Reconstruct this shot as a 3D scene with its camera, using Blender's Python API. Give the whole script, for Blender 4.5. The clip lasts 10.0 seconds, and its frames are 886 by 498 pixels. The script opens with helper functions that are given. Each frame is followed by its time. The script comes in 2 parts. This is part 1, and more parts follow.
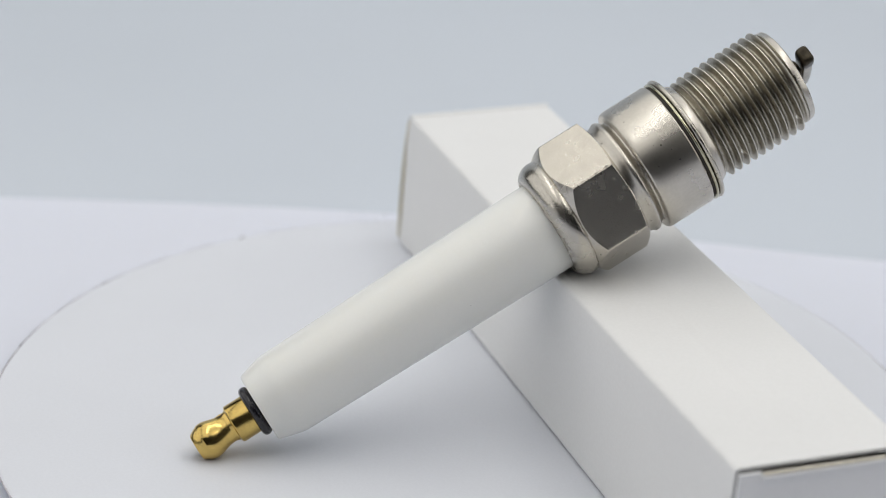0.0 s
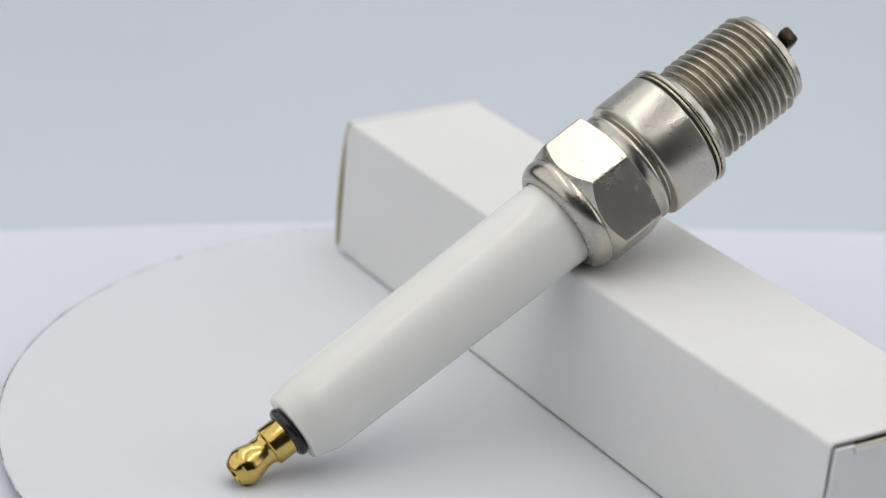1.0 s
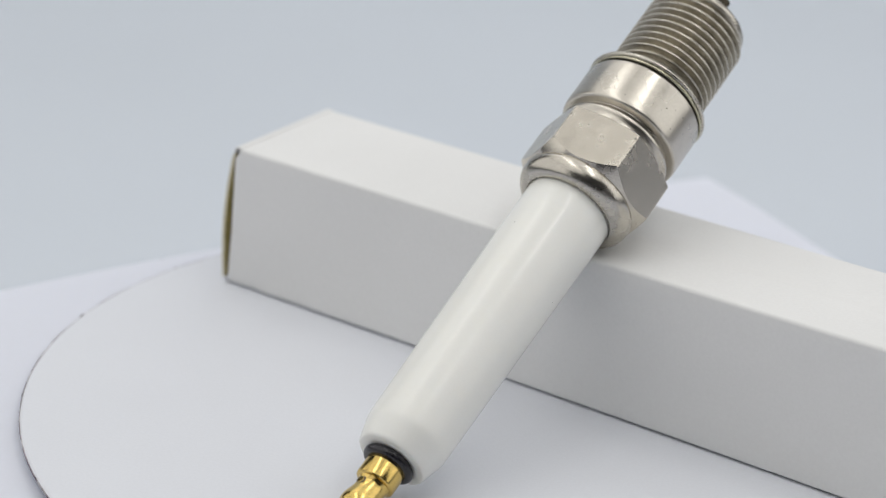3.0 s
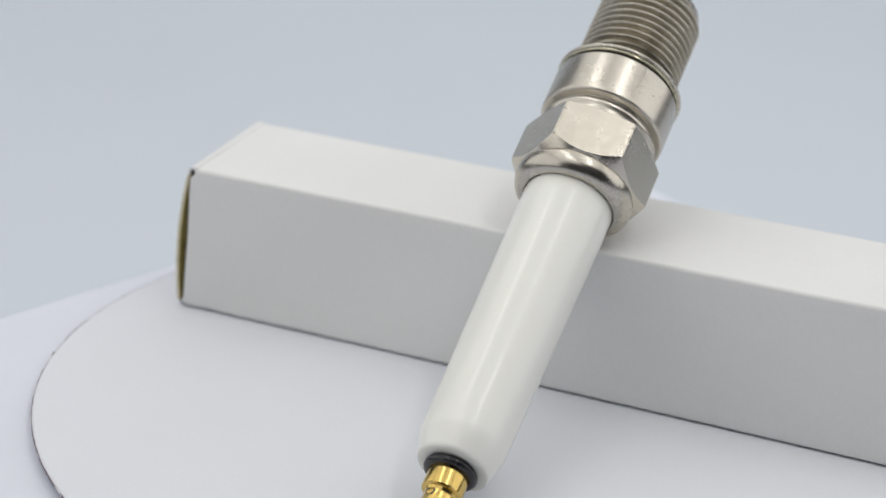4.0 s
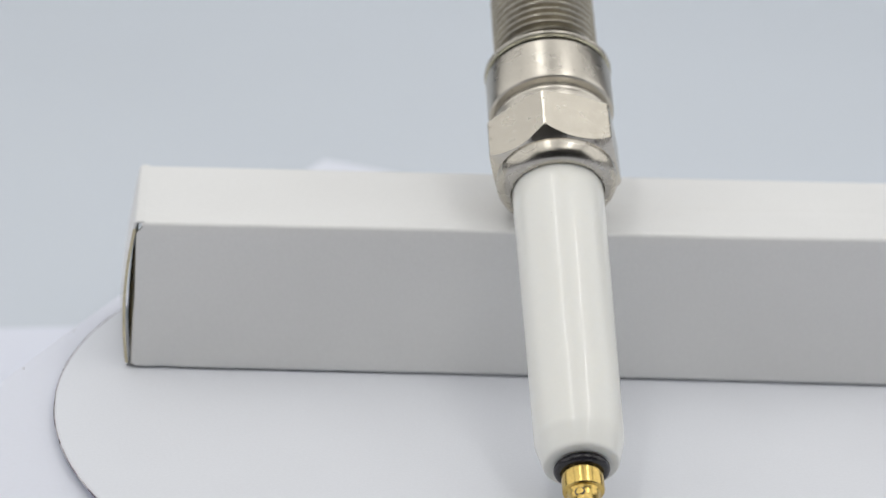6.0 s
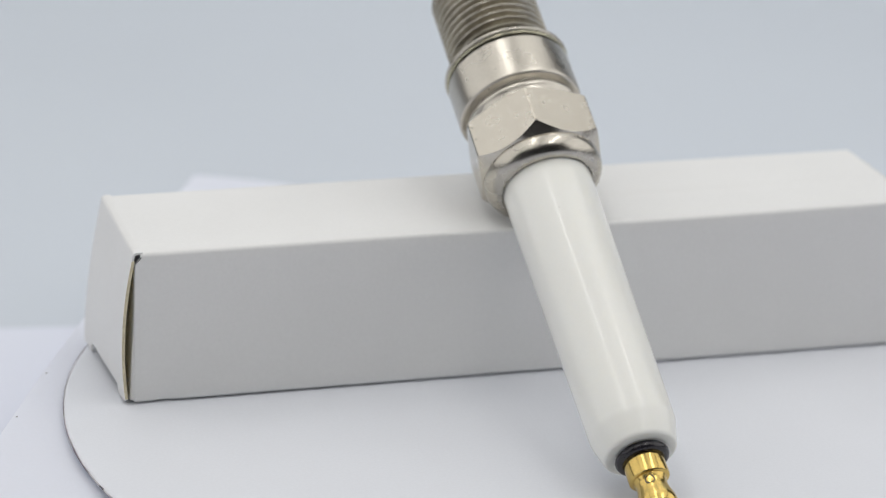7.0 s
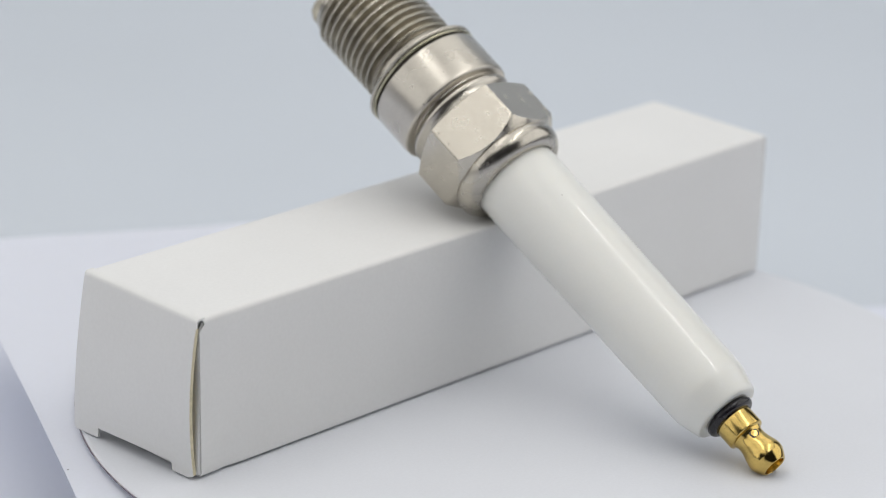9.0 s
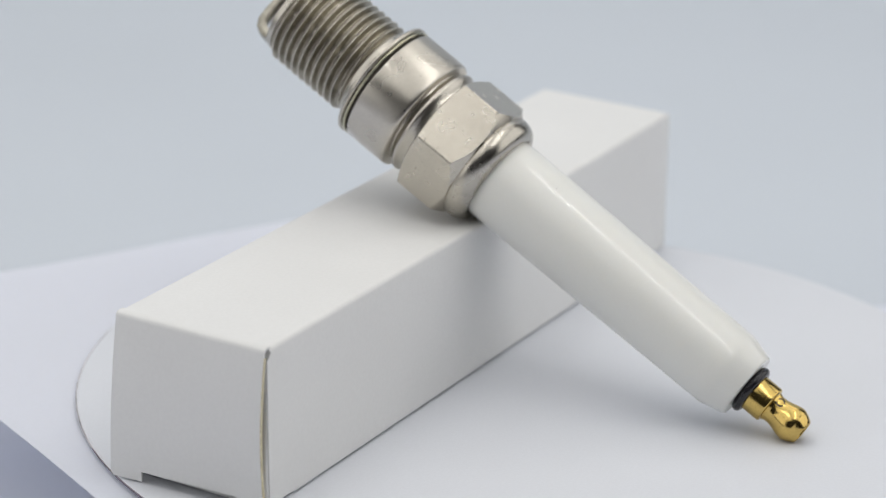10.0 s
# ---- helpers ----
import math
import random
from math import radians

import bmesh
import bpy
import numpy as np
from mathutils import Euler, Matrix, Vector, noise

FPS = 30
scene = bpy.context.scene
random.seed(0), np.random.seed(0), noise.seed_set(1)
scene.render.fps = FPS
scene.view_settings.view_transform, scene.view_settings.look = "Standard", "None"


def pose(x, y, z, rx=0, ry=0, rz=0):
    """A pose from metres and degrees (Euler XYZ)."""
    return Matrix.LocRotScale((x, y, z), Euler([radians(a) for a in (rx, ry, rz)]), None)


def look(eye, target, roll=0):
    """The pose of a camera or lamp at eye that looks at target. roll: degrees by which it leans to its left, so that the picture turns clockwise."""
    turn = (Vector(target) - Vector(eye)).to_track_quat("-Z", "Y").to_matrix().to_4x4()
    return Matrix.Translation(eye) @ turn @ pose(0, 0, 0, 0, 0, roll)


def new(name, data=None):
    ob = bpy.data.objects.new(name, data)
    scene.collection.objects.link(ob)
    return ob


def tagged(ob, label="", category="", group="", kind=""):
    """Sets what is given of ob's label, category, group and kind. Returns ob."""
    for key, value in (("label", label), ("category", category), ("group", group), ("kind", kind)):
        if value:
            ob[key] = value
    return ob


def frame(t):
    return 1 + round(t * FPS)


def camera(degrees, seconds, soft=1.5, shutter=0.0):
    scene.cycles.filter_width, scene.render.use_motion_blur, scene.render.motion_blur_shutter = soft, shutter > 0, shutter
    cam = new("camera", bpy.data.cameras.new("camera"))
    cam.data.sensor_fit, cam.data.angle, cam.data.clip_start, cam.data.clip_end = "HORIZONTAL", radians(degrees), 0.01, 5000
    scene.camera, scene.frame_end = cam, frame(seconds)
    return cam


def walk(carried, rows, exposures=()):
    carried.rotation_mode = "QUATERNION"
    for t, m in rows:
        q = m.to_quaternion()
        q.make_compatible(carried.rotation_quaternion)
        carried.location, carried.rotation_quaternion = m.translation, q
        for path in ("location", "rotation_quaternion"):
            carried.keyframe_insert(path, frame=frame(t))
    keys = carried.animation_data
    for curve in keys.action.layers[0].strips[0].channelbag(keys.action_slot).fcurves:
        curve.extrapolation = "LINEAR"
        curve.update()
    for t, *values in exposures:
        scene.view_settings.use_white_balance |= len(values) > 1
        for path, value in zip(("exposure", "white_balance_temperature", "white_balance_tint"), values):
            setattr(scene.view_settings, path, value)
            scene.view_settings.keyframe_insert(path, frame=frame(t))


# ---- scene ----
# ---- camera: fixed on its stand, looking down at the stage ----
cam = camera(19.62, 10.0, soft=0.5)
CAM_EYE = Vector((0.0, -0.3920, 0.18816))
CAM_PITCH, CAM_YAW, CAM_ROLL = radians(22.544), radians(-1.163), 1.493
CAM_WAY = Vector((math.sin(CAM_YAW) * math.cos(CAM_PITCH), math.cos(CAM_YAW) * math.cos(CAM_PITCH), -math.sin(CAM_PITCH)))
cam.data.dof.use_dof = True
cam.data.dof.focus_distance = 0.404
cam.data.dof.aperture_fstop = 17.0
CAM_POSE = look(CAM_EYE, CAM_EYE + CAM_WAY, CAM_ROLL)
walk(cam, [(0.0, CAM_POSE), (10.0, CAM_POSE)])

# ---- light: the soft panels of a small light tent in a dark studio ----
world = bpy.data.worlds.new("studio_air")
scene.world = world
world.use_nodes = True
world.node_tree.nodes["Background"].inputs["Color"].default_value = (0.90, 0.95, 1.0, 1)
world.node_tree.nodes["Background"].inputs["Strength"].default_value = 0.07
scene.view_settings.exposure = 0.0


def area_lamp(name, eye, target, sx, sy, power, colour):
    data = bpy.data.lights.new(name, "AREA")
    data.shape, data.size, data.size_y, data.energy, data.color = "RECTANGLE", sx, sy, power, colour
    ob = new(name, data)
    ob.matrix_world = look(eye, target)
    return ob


# a light tent: two broad overhead panels, an LED bar in each, and a dimmer soft panel at each side;
# the panels on the left reach further forward, and the front, round the camera, is open and dark
WARM = (1.0, 0.985, 0.955)
for side, front, bar_x, bar_y, glow in ((-1, -0.62, 0.13, -0.02, 0.27), (1, -0.42, 0.20, -0.13, 0.38)):
    mid, deep = (front + 0.60) / 2, 0.60 - front
    area_lamp("overhead_panel", (0.245 * side, mid, 0.55), (0.245 * side, mid, 0), 0.46, deep, 1.57 * deep, WARM)
    area_lamp("led_bar", (bar_x * side, bar_y, 0.53), (bar_x * side, bar_y, 0), 0.032, 0.50, glow, WARM)
for side, front, power in ((-1, -0.80, 2.2), (1, -0.42, 2.6)):
    mid, deep = (front + 0.555) / 2, 0.555 - front
    area_lamp("side_panel", (0.72 * side, mid, 0.40), (0, mid, 0.33), deep, 0.66, power * deep, (1.0, 0.99, 0.97))


# ---- materials ----
def nodes_of(name):
    mat = bpy.data.materials.new(name)
    mat.use_nodes = True
    tree = mat.node_tree
    return mat, tree, tree.nodes["Principled BSDF"]


def surface(name, colour, rough=0.5, metal=0.0, grain=0.0, grain_scale=2000.0, stain=0.0, stain_scale=60.0, bump=0.0,
            bump_scale=3000.0, stretch=(1, 1, 1), rough_vary=0.0, coat=0.0, subsurface=0.0,
            pits=0.0, pit_scale=700.0, edge_gleam=None, through_light=0.0):
    """A procedural surface: base colour varied at two scales, fine relief, uneven gloss."""
    mat, tree, bsdf = nodes_of(name)
    N, L = tree.nodes, tree.links
    bsdf.inputs["Roughness"].default_value = rough
    bsdf.inputs["Metallic"].default_value = metal
    bsdf.inputs["Coat Weight"].default_value = coat
    bsdf.inputs["Coat Roughness"].default_value = 0.07
    if subsurface:
        bsdf.inputs["Subsurface Weight"].default_value = subsurface
        bsdf.inputs["Subsurface Radius"].default_value = (1.0, 0.95, 0.85)
        bsdf.inputs["Subsurface Scale"].default_value = 0.0015
    co = N.new("ShaderNodeTexCoord")
    mp = N.new("ShaderNodeMapping")
    mp.inputs["Scale"].default_value = stretch
    L.new(co.outputs["Object"], mp.inputs["Vector"])

    def noise_at(scale, detail=4.0, drawn=False):
        n = N.new("ShaderNodeTexNoise")
        n.inputs["Scale"].default_value, n.inputs["Detail"].default_value = scale, detail
        L.new(mp.outputs["Vector"] if drawn else co.outputs["Object"], n.inputs["Vector"])
        return n.outputs["Fac"]

    def span(sock, lo, hi):
        m = N.new("ShaderNodeMapRange")
        m.inputs["From Min"].default_value, m.inputs["From Max"].default_value = 0.3, 0.7
        m.inputs["To Min"].default_value, m.inputs["To Max"].default_value = lo, hi
        L.new(sock, m.inputs["Value"])
        return m.outputs["Result"]

    fine, wide = noise_at(grain_scale), noise_at(stain_scale, 3.0)
    mul = N.new("ShaderNodeMath")
    mul.operation = "MULTIPLY"
    L.new(span(fine, 1 - grain, 1 + grain * 0.3), mul.inputs[0])
    L.new(span(wide, 1 - stain, 1.0), mul.inputs[1])
    vec = N.new("ShaderNodeVectorMath")
    vec.operation = "SCALE"
    vec.inputs[0].default_value = colour
    L.new(mul.outputs[0], vec.inputs["Scale"])
    tint = vec.outputs[0]
    relief = None
    if pits:
        # sparse small pits: cells picked by their own random colour, dark at the heart
        cell = N.new("ShaderNodeTexVoronoi")
        cell.inputs["Scale"].default_value = pit_scale
        L.new(co.outputs["Object"], cell.inputs["Vector"])
        split = N.new("ShaderNodeSeparateColor")
        L.new(cell.outputs["Color"], split.inputs["Color"])
        size = N.new("ShaderNodeMapRange")
        size.inputs["From Min"].default_value, size.inputs["From Max"].default_value = 0.72, 1.0
        size.inputs["To Min"].default_value, size.inputs["To Max"].default_value = 0.0, 0.17
        L.new(split.outputs["Red"], size.inputs["Value"])
        hole = N.new("ShaderNodeMath")
        hole.operation = "LESS_THAN"
        L.new(cell.outputs["Distance"], hole.inputs[0])
        L.new(size.outputs["Result"], hole.inputs[1])
        dark = N.new("ShaderNodeMath")
        dark.operation = "MULTIPLY_ADD"
        L.new(hole.outputs[0], dark.inputs[0])
        dark.inputs[1].default_value, dark.inputs[2].default_value = -pits, 1.0
        deep = N.new("ShaderNodeVectorMath")
        deep.operation = "SCALE"
        L.new(tint, deep.inputs[0])
        L.new(dark.outputs[0], deep.inputs["Scale"])
        tint, relief = deep.outputs[0], dark.outputs[0]
    if edge_gleam:
        # crest highlights painted into the base colour, along convex edges
        geo = N.new("ShaderNodeNewGeometry")
        edge = N.new("ShaderNodeMapRange")
        edge.inputs["From Min"].default_value, edge.inputs["From Max"].default_value = 0.52, 0.60
        L.new(geo.outputs["Pointiness"], edge.inputs["Value"])
        brighten = N.new("ShaderNodeMix")
        brighten.data_type = "RGBA"
        L.new(edge.outputs["Result"], brighten.inputs["Factor"])
        L.new(tint, brighten.inputs[6])
        brighten.inputs[7].default_value = (*edge_gleam, 1.0)
        tint = brighten.outputs[2]
    L.new(tint, bsdf.inputs["Base Color"])
    if rough_vary:
        L.new(span(wide, max(0.02, rough - rough_vary), rough + rough_vary), bsdf.inputs["Roughness"])
    if bump:
        b = N.new("ShaderNodeBump")
        b.inputs["Strength"].default_value, b.inputs["Distance"].default_value = bump, 0.0002
        height = noise_at(bump_scale, drawn=True)
        if relief is not None:
            add = N.new("ShaderNodeMath")
            L.new(height, add.inputs[0])
            L.new(relief, add.inputs[1])
            height = add.outputs[0]
        L.new(height, b.inputs["Height"])
        L.new(b.outputs["Normal"], bsdf.inputs["Normal"])
    if through_light:
        # thin stock lets some light pass
        thin, mix = N.new("ShaderNodeBsdfTranslucent"), N.new("ShaderNodeMixShader")
        thin.inputs["Color"].default_value = (*colour, 1.0)
        mix.inputs["Fac"].default_value = through_light
        L.new(bsdf.outputs[0], mix.inputs[1])
        L.new(thin.outputs[0], mix.inputs[2])
        L.new(mix.outputs[0], N["Material Output"].inputs["Surface"])
    return mat


BACK = surface("blue_grey_backdrop_paper", (0.60, 0.647, 0.712), 0.9, grain=0.02, grain_scale=900, stain=0.03, stain_scale=6)
SHEET = surface("white_copy_paper", (0.845, 0.868, 0.94), 0.8, grain=0.015, grain_scale=1500, stain=0.01, stain_scale=25, through_light=0.26)
DISC = surface("white_card", (0.70, 0.722, 0.776), 0.55, grain=0.02, grain_scale=1800, stain=0.03, stain_scale=30, bump=0.03)
INK = surface("dark_scuffed_card_edge", (0.06, 0.05, 0.07), 0.7, grain=0.4, grain_scale=900)
EDGE_VIOLET = surface("violet_card_edge", (0.26, 0.21, 0.29), 0.75, grain=0.5, grain_scale=700, stain=0.4, stain_scale=300)
CARD_EDGE = surface("grey_cut_card_edge", (0.68, 0.66, 0.70), 0.8, grain=0.5, grain_scale=400, stain=0.5, stain_scale=90)
CARTON = surface("white_carton_board", (0.775, 0.778, 0.778), 0.5, grain=0.02, grain_scale=1600, stain=0.03, stain_scale=45, bump=0.06, bump_scale=1400)
KRAFT = surface("raw_board_edge", (0.66, 0.60, 0.43), 0.85, grain=0.2, grain_scale=1500)
LINING = surface("raw_olive_board", (0.50, 0.41, 0.15), 0.9, grain=0.2, grain_scale=900)
LIP = surface("pale_board_edge", (0.72, 0.68, 0.58), 0.85, grain=0.15, grain_scale=1200)
# near-black that paints the shade inside the plug's gaps and bore
GAP_SHADE = surface("painted_gap_shade", (0.10, 0.09, 0.08), 0.9, grain=0.2)
CERAMIC = surface("glazed_white_alumina", (0.81, 0.813, 0.782), 0.38, grain=0.01, stain=0.025, stain_scale=50, coat=0.55, subsurface=0.25)
NICKEL = surface("nickel_plated_steel", (0.56, 0.53, 0.475), 0.29, 1.0, grain=0.05, grain_scale=1900, stain=0.13, stain_scale=160,
                 bump=0.07, bump_scale=3600, rough_vary=0.035, pits=0.5, pit_scale=800.0)
TABLE = surface("pale_lilac_table_paper", (0.74, 0.77, 0.87), 0.85, grain=0.015, grain_scale=1500, stain=0.03, stain_scale=14)
COLLAR = surface("bright_rolled_nickel", (0.55, 0.52, 0.462), 0.27, 1.0, grain=0.06, grain_scale=1800, stain=0.16, stain_scale=190, bump=0.06,
                 bump_scale=1500, rough_vary=0.05)
NICKEL_FLAT = surface("ground_nickel_hex_flat", (0.61, 0.573, 0.505), 0.26, 1.0, grain=0.09, grain_scale=3200, stain=0.07, stain_scale=420,
                      bump=0.09, bump_scale=3800, stretch=(0.6, 0.6, 1), rough_vary=0.02, pits=0.45, pit_scale=620.0)
THREAD = surface("nickel_thread", (0.40, 0.37, 0.305), 0.34, 1.0, grain=0.2, grain_scale=1500, stain=0.3, stain_scale=260, bump=0.10,
                 bump_scale=2200, pits=0.5, pit_scale=900.0, edge_gleam=(0.86, 0.83, 0.76))
GASKET = surface("yellowish_steel_gasket", (0.56, 0.54, 0.41), 0.2, 1.0, grain=0.08, stain=0.25, stain_scale=300)
BRASS = surface("polished_brass", (0.72, 0.52, 0.17), 0.19, 1.0, grain=0.08, grain_scale=1500, stain=0.16, stain_scale=300, bump=0.05, bump_scale=3500,
                stretch=(0.05, 0.05, 1), rough_vary=0.05)
RUBBER = surface("black_rubber", (0.014, 0.013, 0.018), 0.24, grain=0.2)
BURNT = surface("burnt_electrode_metal", (0.07, 0.058, 0.04), 0.35, 0.8, grain=0.5, grain_scale=900, stain=0.5, stain_scale=700, bump=0.25, bump_scale=1500)
STRAP = surface("dull_steel_strap", (0.42, 0.40, 0.345), 0.3, 1.0, grain=0.2, grain_scale=1200, stain=0.3, stain_scale=400, bump=0.06)
SPECK = surface("dark_speck", (0.14, 0.13, 0.11), 0.8)


# ---- mesh helpers ----
def link_bm(name, bm, material, parent=None, label="", smooth=None):
    data = bpy.data.meshes.new(name)
    bmesh.ops.recalc_face_normals(bm, faces=bm.faces)
    bm.to_mesh(data)
    bm.free()
    data.materials.append(material)
    if smooth is not None:
        data.polygons.foreach_set("use_smooth", [True] * len(data.polygons))
        data.set_sharp_from_angle(angle=radians(smooth))
    ob = new(name, data)
    if parent is not None:
        ob.parent = parent
    if label:
        tagged(ob, label)
    return ob


def part(name, bm, material, parent, label="", smooth=None):
    return link_bm(name, bm, material, parent, label, smooth)


def rings(rows, closed=False, caps=True):
    """A skin over rows of points, all of one length and each a closed loop."""
    bm = bmesh.new()
    grid = [[bm.verts.new(p) for p in row] for row in rows]
    n = len(grid[0])
    pairs = list(zip(grid, grid[1:])) + ([(grid[-1], grid[0])] if closed else [])
    for a, b in pairs:
        for i in range(n):
            bm.faces.new((a[i], a[(i + 1) % n], b[(i + 1) % n], b[i]))
    if caps and not closed:
        bm.faces.new(grid[0])
        bm.faces.new(grid[-1])
    return bm


def lathe(profile, n=96, closed=False, caps=True):
    """A turned body about z; profile rows are millimetres along the axis and of radius."""
    rows = [[(r * 0.001 * math.cos(2 * math.pi * k / n), r * 0.001 * math.sin(2 * math.pi * k / n), s * 0.001)
             for k in range(n)] for s, r in profile]
    return rings(rows, closed, caps)


def arc(s, r, rad, a0, a1, steps=8):
    """Rows of a rounded bit of profile: centre (s, r), radius, from angle a0 to a1 in degrees (0 along the axis, 90 outward)."""
    return [(s + rad * math.cos(radians(a0 + (a1 - a0) * i / steps)), r + rad * math.sin(radians(a0 + (a1 - a0) * i / steps)))
            for i in range(steps + 1)]


def slab(points, thick, bevel=0.0):
    """A flat outline in x, y raised by thick along z, with its edges slightly rounded."""
    bm = bmesh.new()
    face = bm.faces.new([bm.verts.new((x, y, 0)) for x, y in points])
    up = bmesh.ops.extrude_face_region(bm, geom=[face])
    bmesh.ops.translate(bm, vec=(0, 0, thick), verts=[v for v in up["geom"] if isinstance(v, bmesh.types.BMVert)])
    if bevel:
        bmesh.ops.bevel(bm, geom=list(bm.edges), offset=bevel, segments=2, affect="EDGES")
    return bm


# ---- the stage: everything on it turns about the z axis ----
STAGE_TILT = Matrix.Rotation(radians(2.306), 4, "Y") @ Matrix.Rotation(radians(-0.271), 4, "X")


def stage(t):
    s = (t - 5.0) / 5.0
    turn = 65.153 * s + 3.776 * s * s + 0.072 * s ** 3
    return Matrix.Rotation(radians(turn), 4, "Z") @ STAGE_TILT


TIMES = [0.25 * i for i in range(41)]


def build_backdrop():
    """A paper sweep: table top, curved rise and upright back, in one sheet."""
    table_z, back_y, bend = -0.030, 0.62, 0.28
    line = [(-1.2, table_z), (-0.5, table_z), (0.0, table_z)]
    for i in range(17):
        a = radians(90 * i / 16)
        line.append((back_y - bend + bend * math.sin(a), table_z + bend - bend * math.cos(a)))
    line += [(back_y, 0.9), (back_y, 1.6)]
    bm = bmesh.new()
    rows = [[bm.verts.new((x, y, z)) for x in (-0.45, -0.22, 0, 0.22, 0.45)] for y, z in line]
    for a, b in zip(rows, rows[1:]):
        for i in range(4):
            bm.faces.new((a[i], a[i + 1], b[i + 1], b[i]))
    ob = link_bm("backdrop", bm, BACK, smooth=60)
    tagged(ob, "seamless blue-grey paper sweep behind the stage", "backdrop", kind="structure")


def build_table_paper():
    """A wide pale sheet under the turntable; its back edge lies across the sweep."""
    bm = slab([(-0.62, -0.9), (0.62, -0.9), (0.62, 0.145), (0.3, 0.133), (0.10, 0.111), (-0.10, 0.082), (-0.3, 0.064), (-0.62, 0.046)], 0.0004)
    bm.transform(Matrix.Translation((0, 0, -0.0299)))
    tagged(link_bm("table_paper", bm, TABLE), "wide pale lilac-white paper covering the table", "table paper", kind="structure")


def build_room():
    """Plain dark studio walls and ceiling round the table, unseen, added to keep reflections dark."""
    paint = surface("dark_studio_paint", (0.045, 0.045, 0.05), 0.8, grain=0.05, grain_scale=200, stain=0.1, stain_scale=3)
    for name, x0, x1, y0, y1, z0, z1 in (("wall_left", -1.72, -1.62, -1.4, 0.85, -0.13, 1.75), ("wall_right", 1.62, 1.72, -1.4, 0.85, -0.13, 1.75),
                                         ("wall_front", -1.62, 1.62, -1.4, -1.3, -0.13, 1.75), ("wall_back", -1.62, 1.62, 0.75, 0.85, -0.13, 1.75),
                                         ("ceiling", -1.72, 1.72, -1.4, 0.85, 1.754, 1.85), ("floor", -1.62, 1.62, -1.3, 0.75, -0.13, -0.0305)):
        bm = slab([(x0, y0), (x1, y0), (x1, y1), (x0, y1)], z1 - z0)
        bm.transform(Matrix.Translation((0, 0, z0)))
        tagged(link_bm(name, bm, paint), "unseen plain dark grey studio " + name.split("_")[0], name.split("_")[0], kind="structure")


def build_turntable():
    bm = lathe([(-29.0, 30), (-29.0, 44), (-28.5, 45), (-9.5, 45), (-8.5, 49), (-8, 50), (-2, 50), (-1.2, 49), (-1.2, 20)], 96)
    base = link_bm("turntable", bm, surface("white_turntable_plastic", (0.7, 0.7, 0.72), 0.4, grain=0.02), smooth=40)
    return tagged(base, "low round white plastic turntable under the paper", "turntable")


SHEET_AT = pose(-0.0082, 0.1223, 0, 0, 0, -33.5)


def sheet_drop(out):
    """How far the sheet hangs below the stage at a distance from the axis."""
    return 0.0006 + 0.085 * max(0.0, out - 0.060)


def build_sheet():
    """The sheet of paper under the disc, slightly curled towards its corners."""
    bm = bmesh.new()
    nx, ny, w, h = 36, 48, 0.148, 0.210
    grid = []
    for j in range(ny + 1):
        row = []
        for i in range(nx + 1):
            x, y = w * i / nx, h * j / ny
            place = SHEET_AT @ Vector((x, -y, 0))
            out = math.hypot(place.x, place.y)
            z = -sheet_drop(out) + 0.0024 * math.exp(-(x * x + y * y) / 0.0011) + 0.00008 * math.sin(x * 40 + 1) * math.sin(y * 37)
            row.append(bm.verts.new((x, -y, z)))
        grid.append(row)
    for j in range(ny):
        for i in range(nx):
            bm.faces.new((grid[j][i], grid[j][i + 1], grid[j + 1][i + 1], grid[j + 1][i]))
    bm.normal_update()
    bmesh.ops.solidify(bm, geom=list(bm.faces), thickness=0.00015)
    ob = link_bm("paper_sheet", bm, SHEET, smooth=50)
    for x, y, size in ((0.0006, -0.1078, 0.00017), (0.0007, -0.1249, 0.00017)):
        place = SHEET_AT @ Vector((x, y, 0))
        z = -sheet_drop(math.hypot(place.x, place.y))
        bm = lathe([(-0.02, 600 * size), (0.0, 1000 * size), (0.06, 500 * size)], 10)
        bm.transform(Matrix.Translation((x, y, z + 0.0001)))
        part("speck", bm, SPECK, ob, "tiny dark speck on the paper", 40)
    return tagged(ob, "plain white sheet of copy paper under the round card", "paper sheet")


DISC_AT = pose(0.00472, -0.00738, 0)


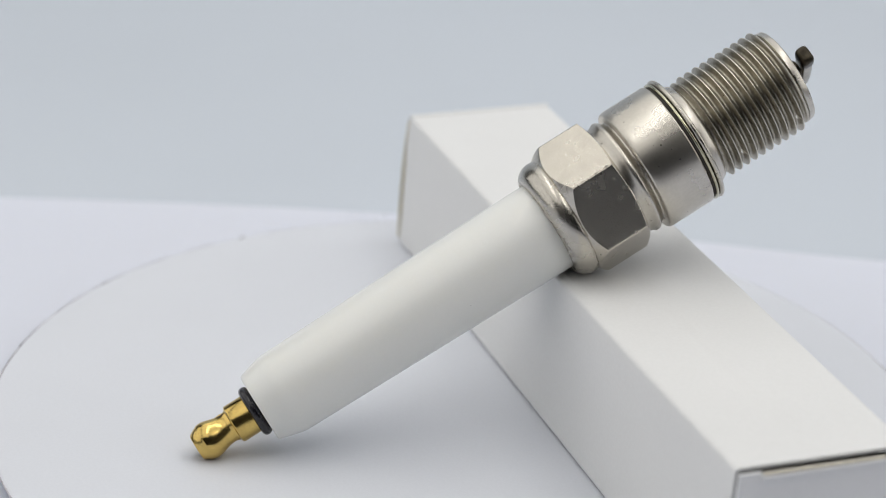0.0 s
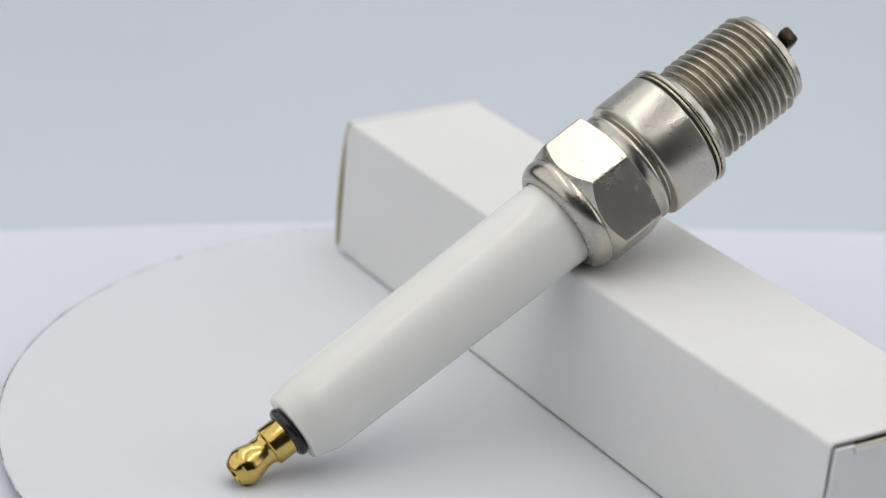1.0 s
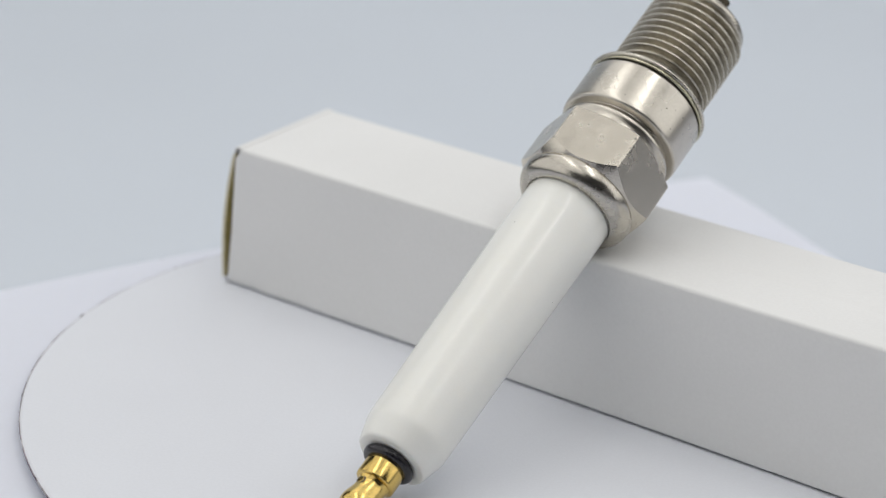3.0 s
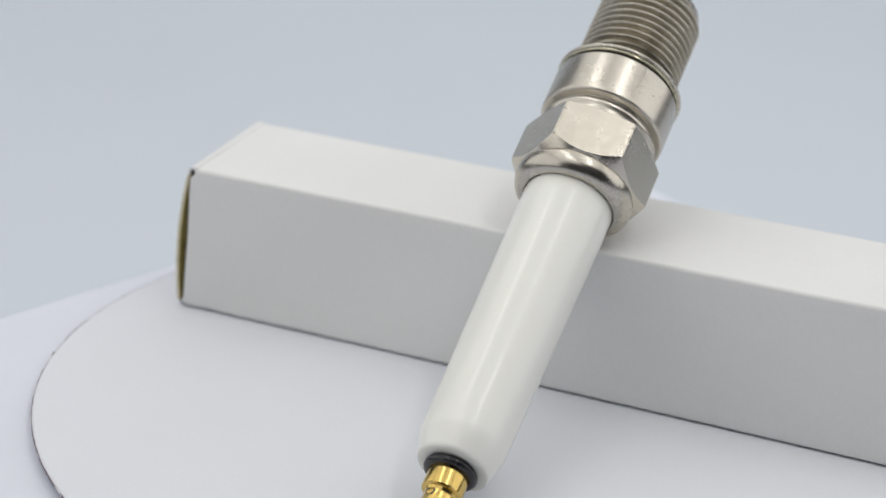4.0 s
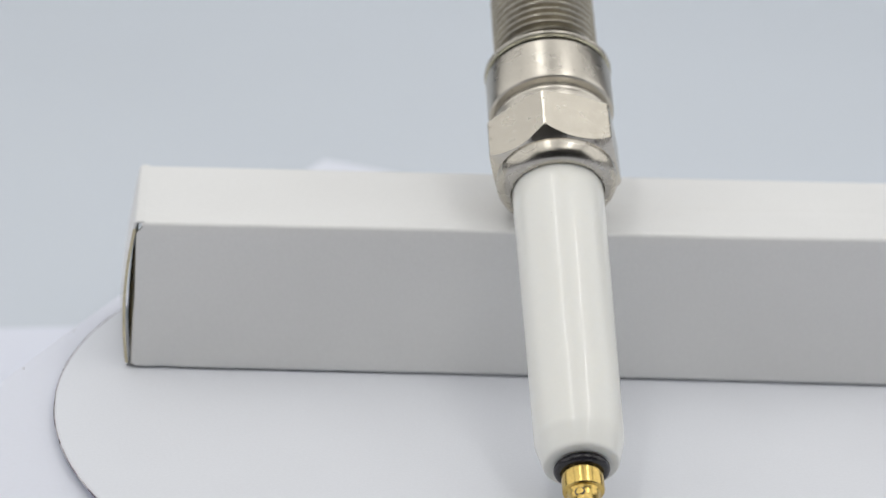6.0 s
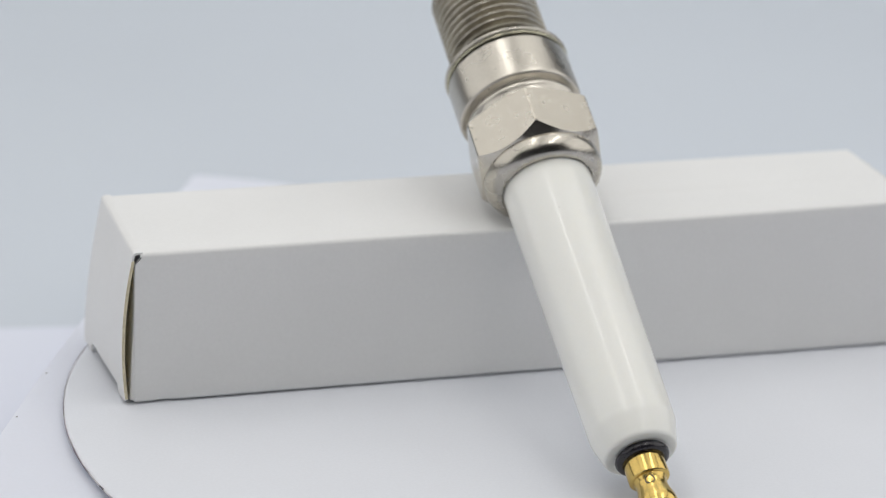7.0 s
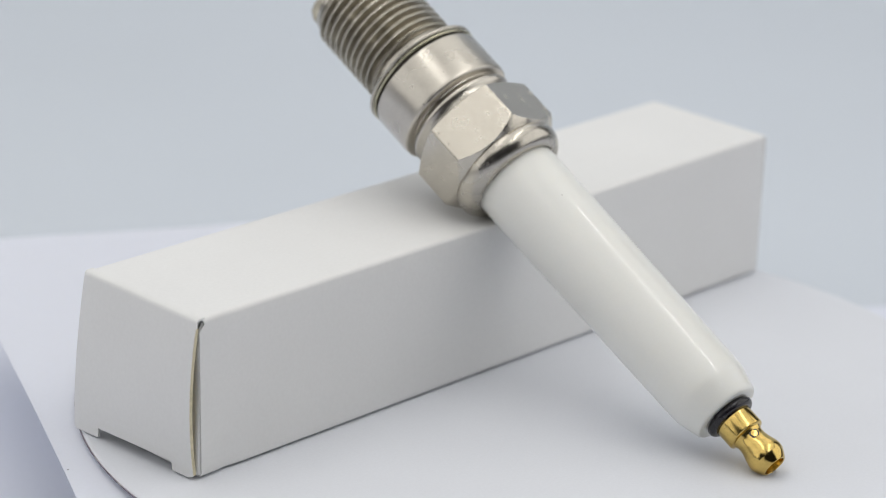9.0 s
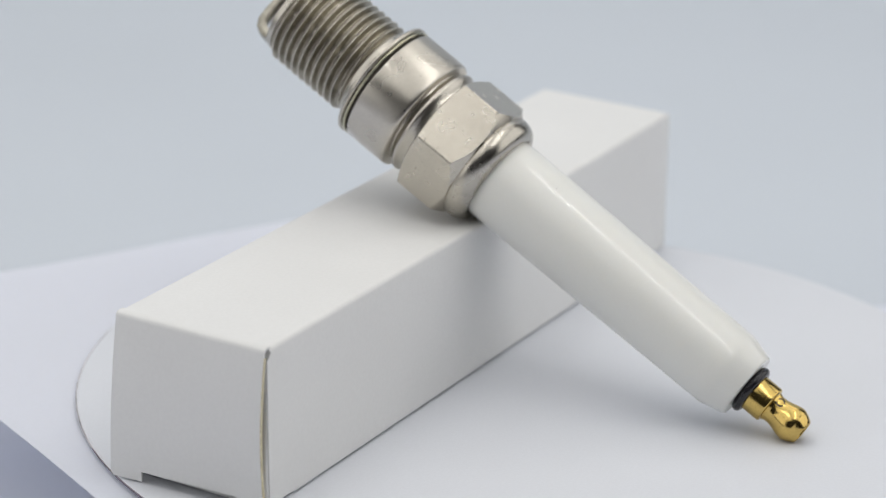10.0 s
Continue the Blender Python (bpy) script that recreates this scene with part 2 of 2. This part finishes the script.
def build_disc():
    root = tagged(new("round_card"), "round white cut-out card with dark stretches along its edge", "card disc")
    r = 77.6
    part("card_face", lathe([(-0.4, 10), (-0.4, r - 0.15), (-0.25, r - 0.1), (-0.02, r - 0.35), (0, r - 0.6), (0, 10)], 180), DISC, root, smooth=40)
    part("cut_edge", lathe([(-0.45, r - 0.4), (-0.45, r + 0.02), (-0.25, r + 0.06), (-0.2, r - 0.2)], 180, closed=True), CARD_EDGE, root,
         "grey cut edge of the card", 40)
    # short spans are black marks, long ones dark violet stretches of the cut edge
    rng = random.Random(4)
    for az, span, drop in ((-174.8, 1.0, 0.3), (-150.6, 0.9, 0.3), (-129.5, 0.7, 0.3), (165.1, 0.4, 0.3), (127.5, 0.3, 0.3),
                           (138.5, 6.5, 0.36), (147.0, 7.5, 0.42), (155.5, 6.0, 0.38), (161.8, 4.5, 0.42), (169.0, 5.5, 0.4), (177.5, 7.0, 0.36), (-168.0, 4.0, 0.3), (-160.0, 5.0, 0.36), (-151.5, 6.0, 0.4), (-143.0, 7.0, 0.42), (-133.0, 8.0, 0.4), (-122.0, 7.0, 0.38)):
        bm = bmesh.new()
        for k in range(7):
            a = radians(az + span * (k / 6 - 0.5))
            wob = rng.uniform(-0.05, 0.08) if span < 1.5 else rng.uniform(-0.28, -0.16)
            for rr, z in (((r - 0.02 - wob * 0.5, -0.03), (r + 0.08, -0.06), (r + 0.08, -drop)) if span < 1.5 else
                          ((r + 0.03, -0.1 + wob * 0.3), (r + 0.08, -0.14 + wob * 0.3), (r + 0.08, -drop))):
                bm.verts.new((rr * .001 * math.cos(a), rr * .001 * math.sin(a), z * .001))
        bm.verts.ensure_lookup_table()
        for k in range(6):
            for c in range(2):
                i = k * 3 + c
                bm.faces.new((bm.verts[i], bm.verts[i + 1], bm.verts[i + 4], bm.verts[i + 3]))
        bm.normal_update()
        bmesh.ops.solidify(bm, geom=list(bm.faces), thickness=0.00004)
        if span < 1.5:
            part("ink_mark", bm, INK, root, "small black mark on the card's edge")
        else:
            part("violet_stretch", bm, EDGE_VIOLET, root, "dark violet stretch of the card's edge")
    return root


# ---- the carton ----
BOX_L, BOX_W, BOX_H, BOX_RISE, BOX_SHEAR = 0.1397, 0.02747, 0.02599, 0.00133, 0.00094
BOX_AT = pose(-0.05846, 0.01191, 0.0003, 0, 0, -7.153)


def build_carton():
    """Local x runs along the carton, y across it, z up; the origin is a bottom corner."""
    root = tagged(new("carton"), "long plain white cardboard carton lying on the round card", "carton")
    board = 0.0005

    def at(x, y, z):
        u, v, w = x / BOX_L, y / BOX_W, z / BOX_H
        bow = -0.00025 * math.sin(math.pi * min(max(u, 0), 1)) * (1 - min(max(w, 0), 1) ** 2)
        dent = 0.00028 * math.exp(-((x - 0.005 - 1.2 * z) / 0.0018) ** 2 - (z / 0.0035) ** 2)
        side = dent - bow if v < 0.5 else bow
        cut = max(0.0, 1 - math.hypot(y, z - BOX_H) / 0.0017) * 0.0018 if x < 0.0005 else 0.0
        sag = 0.00025 * math.exp(-((u - 0.72) / 0.2) ** 2) * max(w, 0) if v < 0.5 else 0.0
        # the lid gives where the plug rests on it
        sag += 0.00085 * math.exp(-((x - 0.0695) / 0.011) ** 2 - ((y - 0.0068) / 0.006) ** 2) * max(w, 0) ** 8
        return Vector((x + cut, y + BOX_SHEAR * w + side, z + BOX_RISE * u * w - sag))

    # a rounded tube of board, open at both ends
    def loop(x, inset):
        pts, rad = [], 0.0007 - inset * 0.6
        for cy, cz, a0 in ((BOX_W - inset, BOX_H - inset, 0), (inset, BOX_H - inset, 90), (inset, inset, 180), (BOX_W - inset, inset, 270)):
            sy, sz = (-1 if cy > BOX_W / 2 else 1), (-1 if cz > BOX_H / 2 else 1)
            for k in range(5):
                a = radians(a0 + 22.5 * k)
                pts.append((cy + sy * rad + rad * math.cos(a), cz + sz * rad + rad * math.sin(a)))
        full = []
        for i, p in enumerate(pts):
            q = pts[(i + 1) % len(pts)]
            full.append(p)
            if (Vector(q) - Vector(p)).length > 0.004:
                full += [(p[0] + (q[0] - p[0]) * k / 20, p[1] + (q[1] - p[1]) * k / 20) for k in range(1, 20)]
        return [at(x, y, z) for y, z in full]

    xs = [0.0, *[0.0008 * k for k in range(1, 16)], *[0.0125 + (BOX_L - 0.0125) * k / 44 for k in range(45)]]
    bm = rings([loop(x, 0.0) for x in xs] + [loop(x, board) for x in reversed(xs)], closed=True)
    part("body", bm, CARTON, root, smooth=35)

    def flap():
        """An end panel, hinged along its upper (or lower) edge, its free edge notched over a tuck-in lip."""
        cols = [0, 0.04, 0.10, 0.165, 0.175, 0.25, 0.35, 0.45, 0.55, 0.65, 0.73, 0.795, 0.805, 0.87, 0.94, 0.985, 1]
        levels = [0, 0.012, 0.03, 0.062, 0.12, 0.2, 0.3, 0.4, 0.5, 0.6, 0.7, 0.8, 0.88, 0.94, 0.97, 0.988, 1.0, 1.004]
        bm = bmesh.new()
        spots = {}

        def spot(i, j):
            if (i, j) not in spots:
                v, w = cols[i], levels[j]
                if j < 2 and i in (0, len(cols) - 1):
                    w = (0.010, 0.018)[j]
                    v += (0.018, 0.005)[j] * (1 if i == 0 else -0.6)
                x = -spring(v, w) - board
                if j == len(levels) - 2:
                    x = 0.0
                elif j == len(levels) - 1:
                    x = 0.0012
                spots[i, j] = bm.verts.new((x, 0.0002 + v * (BOX_W - 0.0004) + BOX_SHEAR * w, w * BOX_H + 0.00006))
            return spots[i, j]

        for i in range(len(cols) - 1):
            for j in range(len(levels) - 1):
                mid_v, mid_w = (cols[i] + cols[i + 1]) / 2, (levels[j] + levels[j + 1]) / 2
                if 0.17 < mid_v < 0.80 and mid_w < 0.062:
                    continue
                bm.faces.new((spot(i, j), spot(i + 1, j), spot(i + 1, j + 1), spot(i, j + 1)))
        bmesh.ops.recalc_face_normals(bm, faces=bm.faces)
        bm.normal_update()
        bmesh.ops.solidify(bm, geom=list(bm.faces), thickness=board * 0.7)
        return bm

    def spring(v, w):
        """How far the flap stands off the carton's end, across v and up w."""
        w = min(max(w, 0), 1)
        bulge = 1 - ((w - 0.38) / 0.62) ** 2 if w > 0.38 else 1 - 0.4 * ((0.38 - w) / 0.38) ** 2
        return -0.0002 + (1 - v) * 0.0018 * bulge + v * 0.0030 * (1 - w ** 1.8)

    front = part("end_flap", flap(), CARTON, root, "closed end flap, gaping along one side", smooth=40)
    # the raw edge of the flap along the gap
    bm = bmesh.new()
    for k in range(13):
        w = 0.03 + 0.92 * k / 12
        for dx in (-0.00052, -0.00002):
            bm.verts.new((-spring(0, w) + dx, 0.00008 + BOX_SHEAR * w, w * BOX_H))
    bm.verts.ensure_lookup_table()
    for k in range(12):
        bm.faces.new((bm.verts[2 * k], bm.verts[2 * k + 1], bm.verts[2 * k + 3], bm.verts[2 * k + 2]))
    bm.normal_update()
    bmesh.ops.solidify(bm, geom=list(bm.faces), thickness=0.00008)
    part("raw_edge", bm, KRAFT, front, "yellowish raw board edge")
    # the raw inner face of the flap, seen through the gap
    bm = bmesh.new()
    rows = [[bm.verts.new((-spring(v, w) - board * 0.2, 0.0004 + v * BOX_W + BOX_SHEAR * w, w * BOX_H)) for v in (0, 0.05, 0.1, 0.16)]
            for w in [0.03 + 0.92 * k / 12 for k in range(13)]]
    for a, b in zip(rows, rows[1:]):
        for k in range(3):
            bm.faces.new((a[k], a[k + 1], b[k + 1], b[k]))
    bm.normal_update()
    bmesh.ops.solidify(bm, geom=list(bm.faces), thickness=0.00006)
    part("flap_lining", bm, LINING, front, "olive-brown raw inner face of the flap")
    # the dust flap, folded in round the side's edge and resting just behind the end flap
    rows = []
    for w in [0.02 + 0.90 * k / 14 for k in range(15)]:
        deep = max(0.0002, spring(0, w) - 0.0002 - 0.0011 * math.sin(math.pi * w))
        prof = [(0.0012, 0.0006), (0.0004, 0.00022), (-deep * 0.45, 0.00022), (-deep * 0.8, 0.0004), (-deep * 0.97, 0.0008), (-deep, 0.0014)]
        prof += [(-max(0.0001, spring(v, w) - 0.0004), v * BOX_W) for v in (0.2, 0.45)]
        prof += [(max(x + 0.00025, -deep * 0.7), y + 0.00015) for x, y in reversed(prof)]
        rows.append([Vector((x, y + BOX_SHEAR * w, max(w, 0.075 if y > 0.16 * BOX_W else 0) * BOX_H)) for x, y in prof])
    bm = rings(rows)
    part("dust_flap", bm, CARTON, root, "white dust flap folded in behind the end flap", 50)
    # unseen slab, added to lift the carton so a thin shadow line shows below
    bm = slab([(0.004, 0.002), (BOX_L - 0.003, 0.002), (BOX_L - 0.003, BOX_W - 0.002), (0.004, BOX_W - 0.002)], 0.0003)
    bm.transform(Matrix.Translation((0, 0, -0.00028)))
    part("lift_slab", bm, CARTON, root)
    # far end: panel hinged below, leaning out a little at its free upper edge, with a tuck slit
    w, h = BOX_W - 0.0004, BOX_H + BOX_RISE - 0.0003
    LEAN = 0.00065 / BOX_H
    lo, hi, d = 0.13 * w, 0.86 * w, 0.0007
    bm = slab([(0, 0.0002), (w, 0.0002), (w, h - 0.0003), (hi, h - 0.0003), (hi, h - d), (lo, h - d), (lo, h - 0.0003), (0, h - 0.0003)], board, 0.00006)
    bm.transform(Matrix(((0, LEAN, 1, BOX_L - 0.0001), (1, BOX_SHEAR / BOX_H, 0, 0.0002), (0, 1, 0, 0.0), (0, 0, 0, 1))))
    back = part("end_flap", bm, CARTON, root, "closed end flap with a tuck slit", smooth=30)
    bm = slab([(lo + 0.0002, h - d - 0.0001), (hi - 0.0002, h - d - 0.0001), (hi - 0.0002, h - d + 0.0003), (lo + 0.0002, h - d + 0.0003)], board * 0.9, 0.00005)
    bm.transform(Matrix(((0, LEAN, 1, BOX_L + 0.0001), (1, BOX_SHEAR / BOX_H, 0, 0.0002), (0, 1, 0, 0.0), (0, 0, 0, 1))))
    part("tuck_lip", bm, LIP, back, "raw board lip in the tuck slit")
    bm = slab([(lo - 0.0001, h - d - 0.0009), (hi, h - d - 0.0009), (hi + 0.0001, h - d - 0.0001), (lo, h - d - 0.0001)], board, 0.00012)
    bm.transform(Matrix(((0, LEAN, 1, BOX_L + 0.0003), (1, BOX_SHEAR / BOX_H, 0, 0.0002), (0, 1, 0, 0.0), (0, 0, 0, 1))))
    part("tuck_tab", bm, CARTON, back, "pale folded tab below the tuck slit")
    return root


# ---- the spark plug; z runs from the terminal's o-ring towards the thread ----
PLUG_O = Vector((0.00475, -0.04431, 0.00716))
PLUG_AZ, PLUG_EL, PLUG_PHASE = radians(83.049), radians(29.237), radians(-16.257)
STRAP_TURN = radians(312)


def plug_pose():
    a = Vector((math.cos(PLUG_AZ) * math.cos(PLUG_EL), math.sin(PLUG_AZ) * math.cos(PLUG_EL), math.sin(PLUG_EL)))
    n1 = a.cross(Vector((0, 0, 1))).normalized()
    n2 = n1.cross(a)
    m = Matrix.Identity(4)
    m.col[0][:3], m.col[1][:3], m.col[2][:3], m.col[3][:3] = n1, n2, a, PLUG_O
    if m.to_3x3().determinant() < 0:
        m.col[0][:3] = -n1
    return m


def hex_nut(phase):
    """A hexagon with chamfered ends; exact curved edges where chamfer and flats meet."""
    R, n = 11.92, 24
    AF = R * math.cos(math.pi / 6)

    rows = [[] for _ in range(8)]
    for k in range(6):
        for f in (0.0, 0.006, 0.014, 0.03, *[i / n for i in range(1, n)], 0.97, 0.986, 0.994):
            a = phase + math.pi / 3 * (k + f)
            hexr = min(AF / math.cos((f - 0.5) * math.pi / 3), R - 0.11)
            lift = (hexr - AF) / (R - AF)
            front, back = 58.75 + 1.6 * lift, 68.2 - 0.55 * lift
            for row, s, r in zip(rows, (58.3, 58.55, front, front + 0.07, back - 0.07, back, 68.35, 68.4),
                                 (9.4, AF - 0.35, hexr - 0.05, hexr, hexr, hexr - 0.05, AF - 0.15, 8.8)):
                row.append((-r * 0.001 * math.sin(a), r * 0.001 * math.cos(a), s * 0.001))
    bm = rings(rows)
    return bm


def thread_body():
    """A right-handed helix of 1.5 mm pitch that runs out at both ends; its grid follows the helix."""
    n, s0, s1, pitch = 96, 83.7, 100.6, 1.5
    tooth = ((0.0, 0.0), (0.09, 0.0), (0.15, 0.07), (0.28, 0.5), (0.42, 0.9), (0.46, 1.0), (0.54, 1.0), (0.58, 0.9), (0.72, 0.5), (0.85, 0.07), (0.91, 0.0))
    per = len(tooth)
    turns = int((s1 - s0) / pitch) + 2
    bm = bmesh.new()
    grid = []
    for j in range(-per, turns * per):
        ph, depth = tooth[j % per]
        row = []
        for k in range(n):
            a = 2 * math.pi * k / n
            s = min(s1, max(s0, s0 + pitch * (j // per + ph + k / n)))
            fade = min(1, max(0, (s - s0 - 0.2) / 1.2)) * min(1, max(0, (s1 - s - 0.1) / 0.8))
            r = 8.05 + 0.98 * depth * fade
            row.append(bm.verts.new((r * 0.001 * math.cos(a), r * 0.001 * math.sin(a), s * 0.001)))
        grid.append(row)
    for j in range(len(grid) - per - 1):
        for k in range(n):
            a, b = grid[j][k], grid[j + 1][k]
            c, d = (grid[j + 1][k + 1], grid[j][k + 1]) if k < n - 1 else (grid[j + 1 + per][0], grid[j + per][0])
            zs = [v.co.z for v in (a, b, c, d)]
            if max(zs) - min(zs[0], zs[3]) > 1e-7 and max(zs) > s0 * 0.001 + 1e-7 and min(zs) < s1 * 0.001 - 1e-7:
                bm.faces.new((a, b, c, d))
    bmesh.ops.delete(bm, geom=[v for v in bm.verts if not v.link_faces], context="VERTS")
    return bm


def build_plug():
    root = tagged(new("spark_plug"), "white ceramic and nickel spark plug leaning on the carton", "spark plug")
    # brass terminal
    prof = [(-8.8, 0.2), (-9.0, 1.6), (-10.75, 1.84), (-11.1, 1.88), (-11.2, 1.95), (-11.22, 2.05), (-11.16, 2.16), (-11.02, 2.27), (-10.6, 2.53), (-10.1, 2.8),
            (-9.75, 2.95), (-9.68, 3.0), (-9.6, 3.04), (-9.3, 3.09), (-8.9, 3.12), (-8.5, 3.09), (-8.1, 3.01), (-7.7, 2.9), (-7.3, 2.78), (-6.9, 2.66),
            (-6.5, 2.56), (-6.1, 2.485), (-5.7, 2.45), (-5.3, 2.45), (-5.1, 2.47), (-4.75, 2.62), (-4.52, 2.7), (-4.47, 2.95), (-4.38, 3.12), (-4.25, 3.23),
            (-4.05, 3.27), (-0.9, 3.27), (-0.2, 3.2), (1.0, 3.0)]
    term = part("terminal", lathe(prof, 96), BRASS, root, "turned brass snap terminal with a bored tip", 17)
    # the shade deep in the brass bore is painted by a dark disc
    part("bore", lathe([(-9.32, 1.63), (-9.28, 0.9), (-9.26, 0.05)], 32, caps=False), GAP_SHADE, term, "bottom of the bore, coloured dark for its shade", 30)
    at_neck = Matrix.Rotation(radians(66), 4, "Z") @ Matrix.Translation((0.00253, 0, -0.00555)) @ Matrix.Rotation(radians(90), 4, "Y")
    bm = lathe([(-0.5, 0.62), (-0.03, 0.62), (0.03, 0.55), (0.06, 0.2)], 28)
    bm.transform(at_neck)
    part("pin", bm, BRASS, term, "small round pin crimped in the neck", 30)
    # near-black ring that paints the shaded outline of the pin
    bm = lathe([(-0.5, 0.62), (-0.5, 0.80), (-0.03, 0.80), (-0.03, 0.62)], 28, closed=True)
    bm.transform(at_neck)
    part("pin_shade", bm, GAP_SHADE, term, "dark ring painted as the shade round the crimped pin", 30)
    part("o_ring", lathe(arc(-0.27, 3.5, 0.86, 0, 330, 13), 64, closed=True), RUBBER, root, "black rubber o-ring", 60)
    # ceramic insulator
    prof = [(0.5, 3.0), (0.5, 5.5), (0.56, 5.72), (0.75, 5.9), (1.1, 6.02), (4.1, 6.82), (4.5, 6.91), (4.85, 6.97), (5.3, 7.0), (7, 7.04),
            (20, 7.2), (36, 7.42), (50, 7.6), (57, 7.65), (58, 7.0)]
    part("insulator", lathe(prof, 128), CERAMIC, root, "glossy white ceramic insulator", 35)
    # shell: rolled collar, hexagon, neck, sleeve
    prof = [(56.2, 7.62), (55.15, 7.72), (55.0, 7.9), (55.0, 8.2), (55.14, 8.62), (55.42, 9.05), (55.82, 9.45), (56.32, 9.8), (56.9, 10.05), (57.5, 10.17),
            (58.0, 10.17), (58.5, 10.08), (58.9, 9.8), (59.2, 9.3)]
    part("rolled_collar", lathe(prof, 128, caps=False), COLLAR, root, "rolled nickel-plated collar", 35)
    part("hexagon", hex_nut(PLUG_PHASE), NICKEL_FLAT, root, "nickel-plated wrench hexagon", 14)
    prof = [(68.0, 9.0), (68.3, 9.55), (69.2, 9.6)] + arc(70.2, 9.3, 0.75, 130, 40, 6) + [(71.2, 9.35), (71.5, 9.2), (72.0, 9.3)]
    part("neck", lathe(prof, 96, caps=False), NICKEL, root, smooth=30)
    prof = [(71.7, 8.6), (71.75, 9.9)] + arc(72.3, 10.2, 0.5, 180, 95, 5) + [(72.9, 10.78), (79.95, 10.78)] + arc(80.0, 10.5, 0.28, 85, 5, 4) + [(80.3, 9.0)]
    part("sleeve", lathe(prof, 128), NICKEL, root, "plain nickel-plated sleeve", 30)
    for s, r, thick, metal in ((81.02, 10.86, 0.27, GASKET), (81.82, 11.0, 0.42, COLLAR)):
        prof = arc(s, r - thick, thick, 0, 330, 11)
        prof = [(a, max(b, 8.4)) for a, b in prof]
        part("gasket_ring", lathe(prof, 96, closed=True), metal, root, "folded steel gasket ring", 50)
    # the gap's shade is painted as a near-black ring
    part("groove", lathe([(80.32, 9.1), (80.32, 9.9), (80.8, 10.2), (81.6, 10.3), (81.6, 9.1)], 96, closed=True), GAP_SHADE, root, "dark ring standing in for shade behind the gasket rings", 30)
    part("seat_relief", lathe([(80.3, 9.0), (82.0, 9.3), (82.4, 9.22), (83.0, 9.06), (83.6, 8.8), (84.0, 8.5), (84.3, 7.9)], 96), NICKEL, root, smooth=30)
    part("thread", thread_body(), THREAD, root, "fine nickel screw thread", 50)
    prof = [(100.3, 8.0), (100.5, 8.3)] + arc(101.2, 7.7, 0.5, 60, 0, 4) + [(101.7, 6.6), (98.5, 6.4)]
    part("end_ring", lathe(prof, 96), NICKEL, root, smooth=30)
    part("firing_core", lathe([(98.0, 3.2), (100.6, 3.0), (101.0, 2.4), (101.1, 1.5), (103.6, 1.42), (103.75, 1.2), (103.78, 0.4)], 48), BURNT, root, "dark centre electrode", 40)
    for kind, s, ang, rad, size in (("speck", 37.4, -178.0, 7.43, 0.12), ("speck", 45.0, 70.0, 7.54, 0.12), ("pit", 76.0, 141.3, 10.79, 0.24),
                                    ("pit", 75.0, 138.4, 10.79, 0.1), ("pit", 73.9, 155.6, 10.79, 0.13), ("pit", 72.75, 34.2, 10.5, 0.15),
                                    ("pit", 78.3, 128.0, 10.79, 0.13), ("pit", 77.1, 149.0, 10.79, 0.11)):
        bm = lathe([(-0.05, size * 0.35), (0.0, size * 0.65), (0.02, size * 0.4)], 12)
        bm.transform(Matrix.Rotation(radians(ang), 4, "Z") @ Matrix.Translation((rad * 0.001, 0, s * 0.001)) @ Matrix.Rotation(radians(90), 4, "Y"))
        part(kind, bm, SPECK, root, "tiny dark speck" if kind == "speck" else "tiny dark pit in the plating", 40)
    # ground electrode: a strap bent over the centre
    def strap(path, wide, thick):
        rows = []
        for i, (x, s, grow) in enumerate(path):
            p, q = Vector(path[max(i - 1, 0)][:2]), Vector(path[min(i + 1, len(path) - 1)][:2])
            t = (q - p).normalized()
            rows.append([((x - t.y * a * thick * grow) * .001, b * wide * grow * .001, (s + t.x * a * thick * grow) * .001)
                         for a, b in ((-1, -.62), (-.88, -.86), (-.5, -1), (.5, -1), (.88, -.86), (1, -.62), (1, .62), (.88, .86), (.5, 1), (-.5, 1), (-.88, .86), (-1, .62))])
        bm = rings(rows)
        bm.transform(Matrix.Rotation(STRAP_TURN, 4, "Z"))
        return bm

    arm = part("ground_electrode", strap([(6.9, 100.0, 1), (7.0, 101.9, 1), (6.95, 103.1, 1), (6.5, 104.1, 1), (5.6, 104.7, 1), (4.0, 104.9, 1), (1.2, 104.95, 1),
                                          (-1.6, 104.95, 1)], 1.35, 0.88), STRAP, root, "bent ground electrode strap", 40)
    part("burnt_tip", strap([(-1.3, 104.9, 0.9), (-1.7, 104.92, 1.04), (-2.6, 104.9, 1.08), (-3.5, 104.88, 1.1), (-4.1, 104.88, 1.06), (-4.4, 104.9, 0.9), (-4.52, 104.9, 0.6)],
                            1.42, 0.98), BURNT, arm, "brown-black burnt end of the strap", 50)
    return root


build_backdrop()
build_table_paper()
build_room()
turntable = build_turntable()
sheet = build_sheet()
disc = build_disc()
carton = build_carton()
plug = build_plug()


def motions():
    for thing, place in ((turntable, Matrix.Identity(4)), (sheet, SHEET_AT), (disc, DISC_AT), (carton, BOX_AT), (plug, plug_pose())):
        walk(thing, [(t, stage(t) @ place) for t in TIMES])


motions()
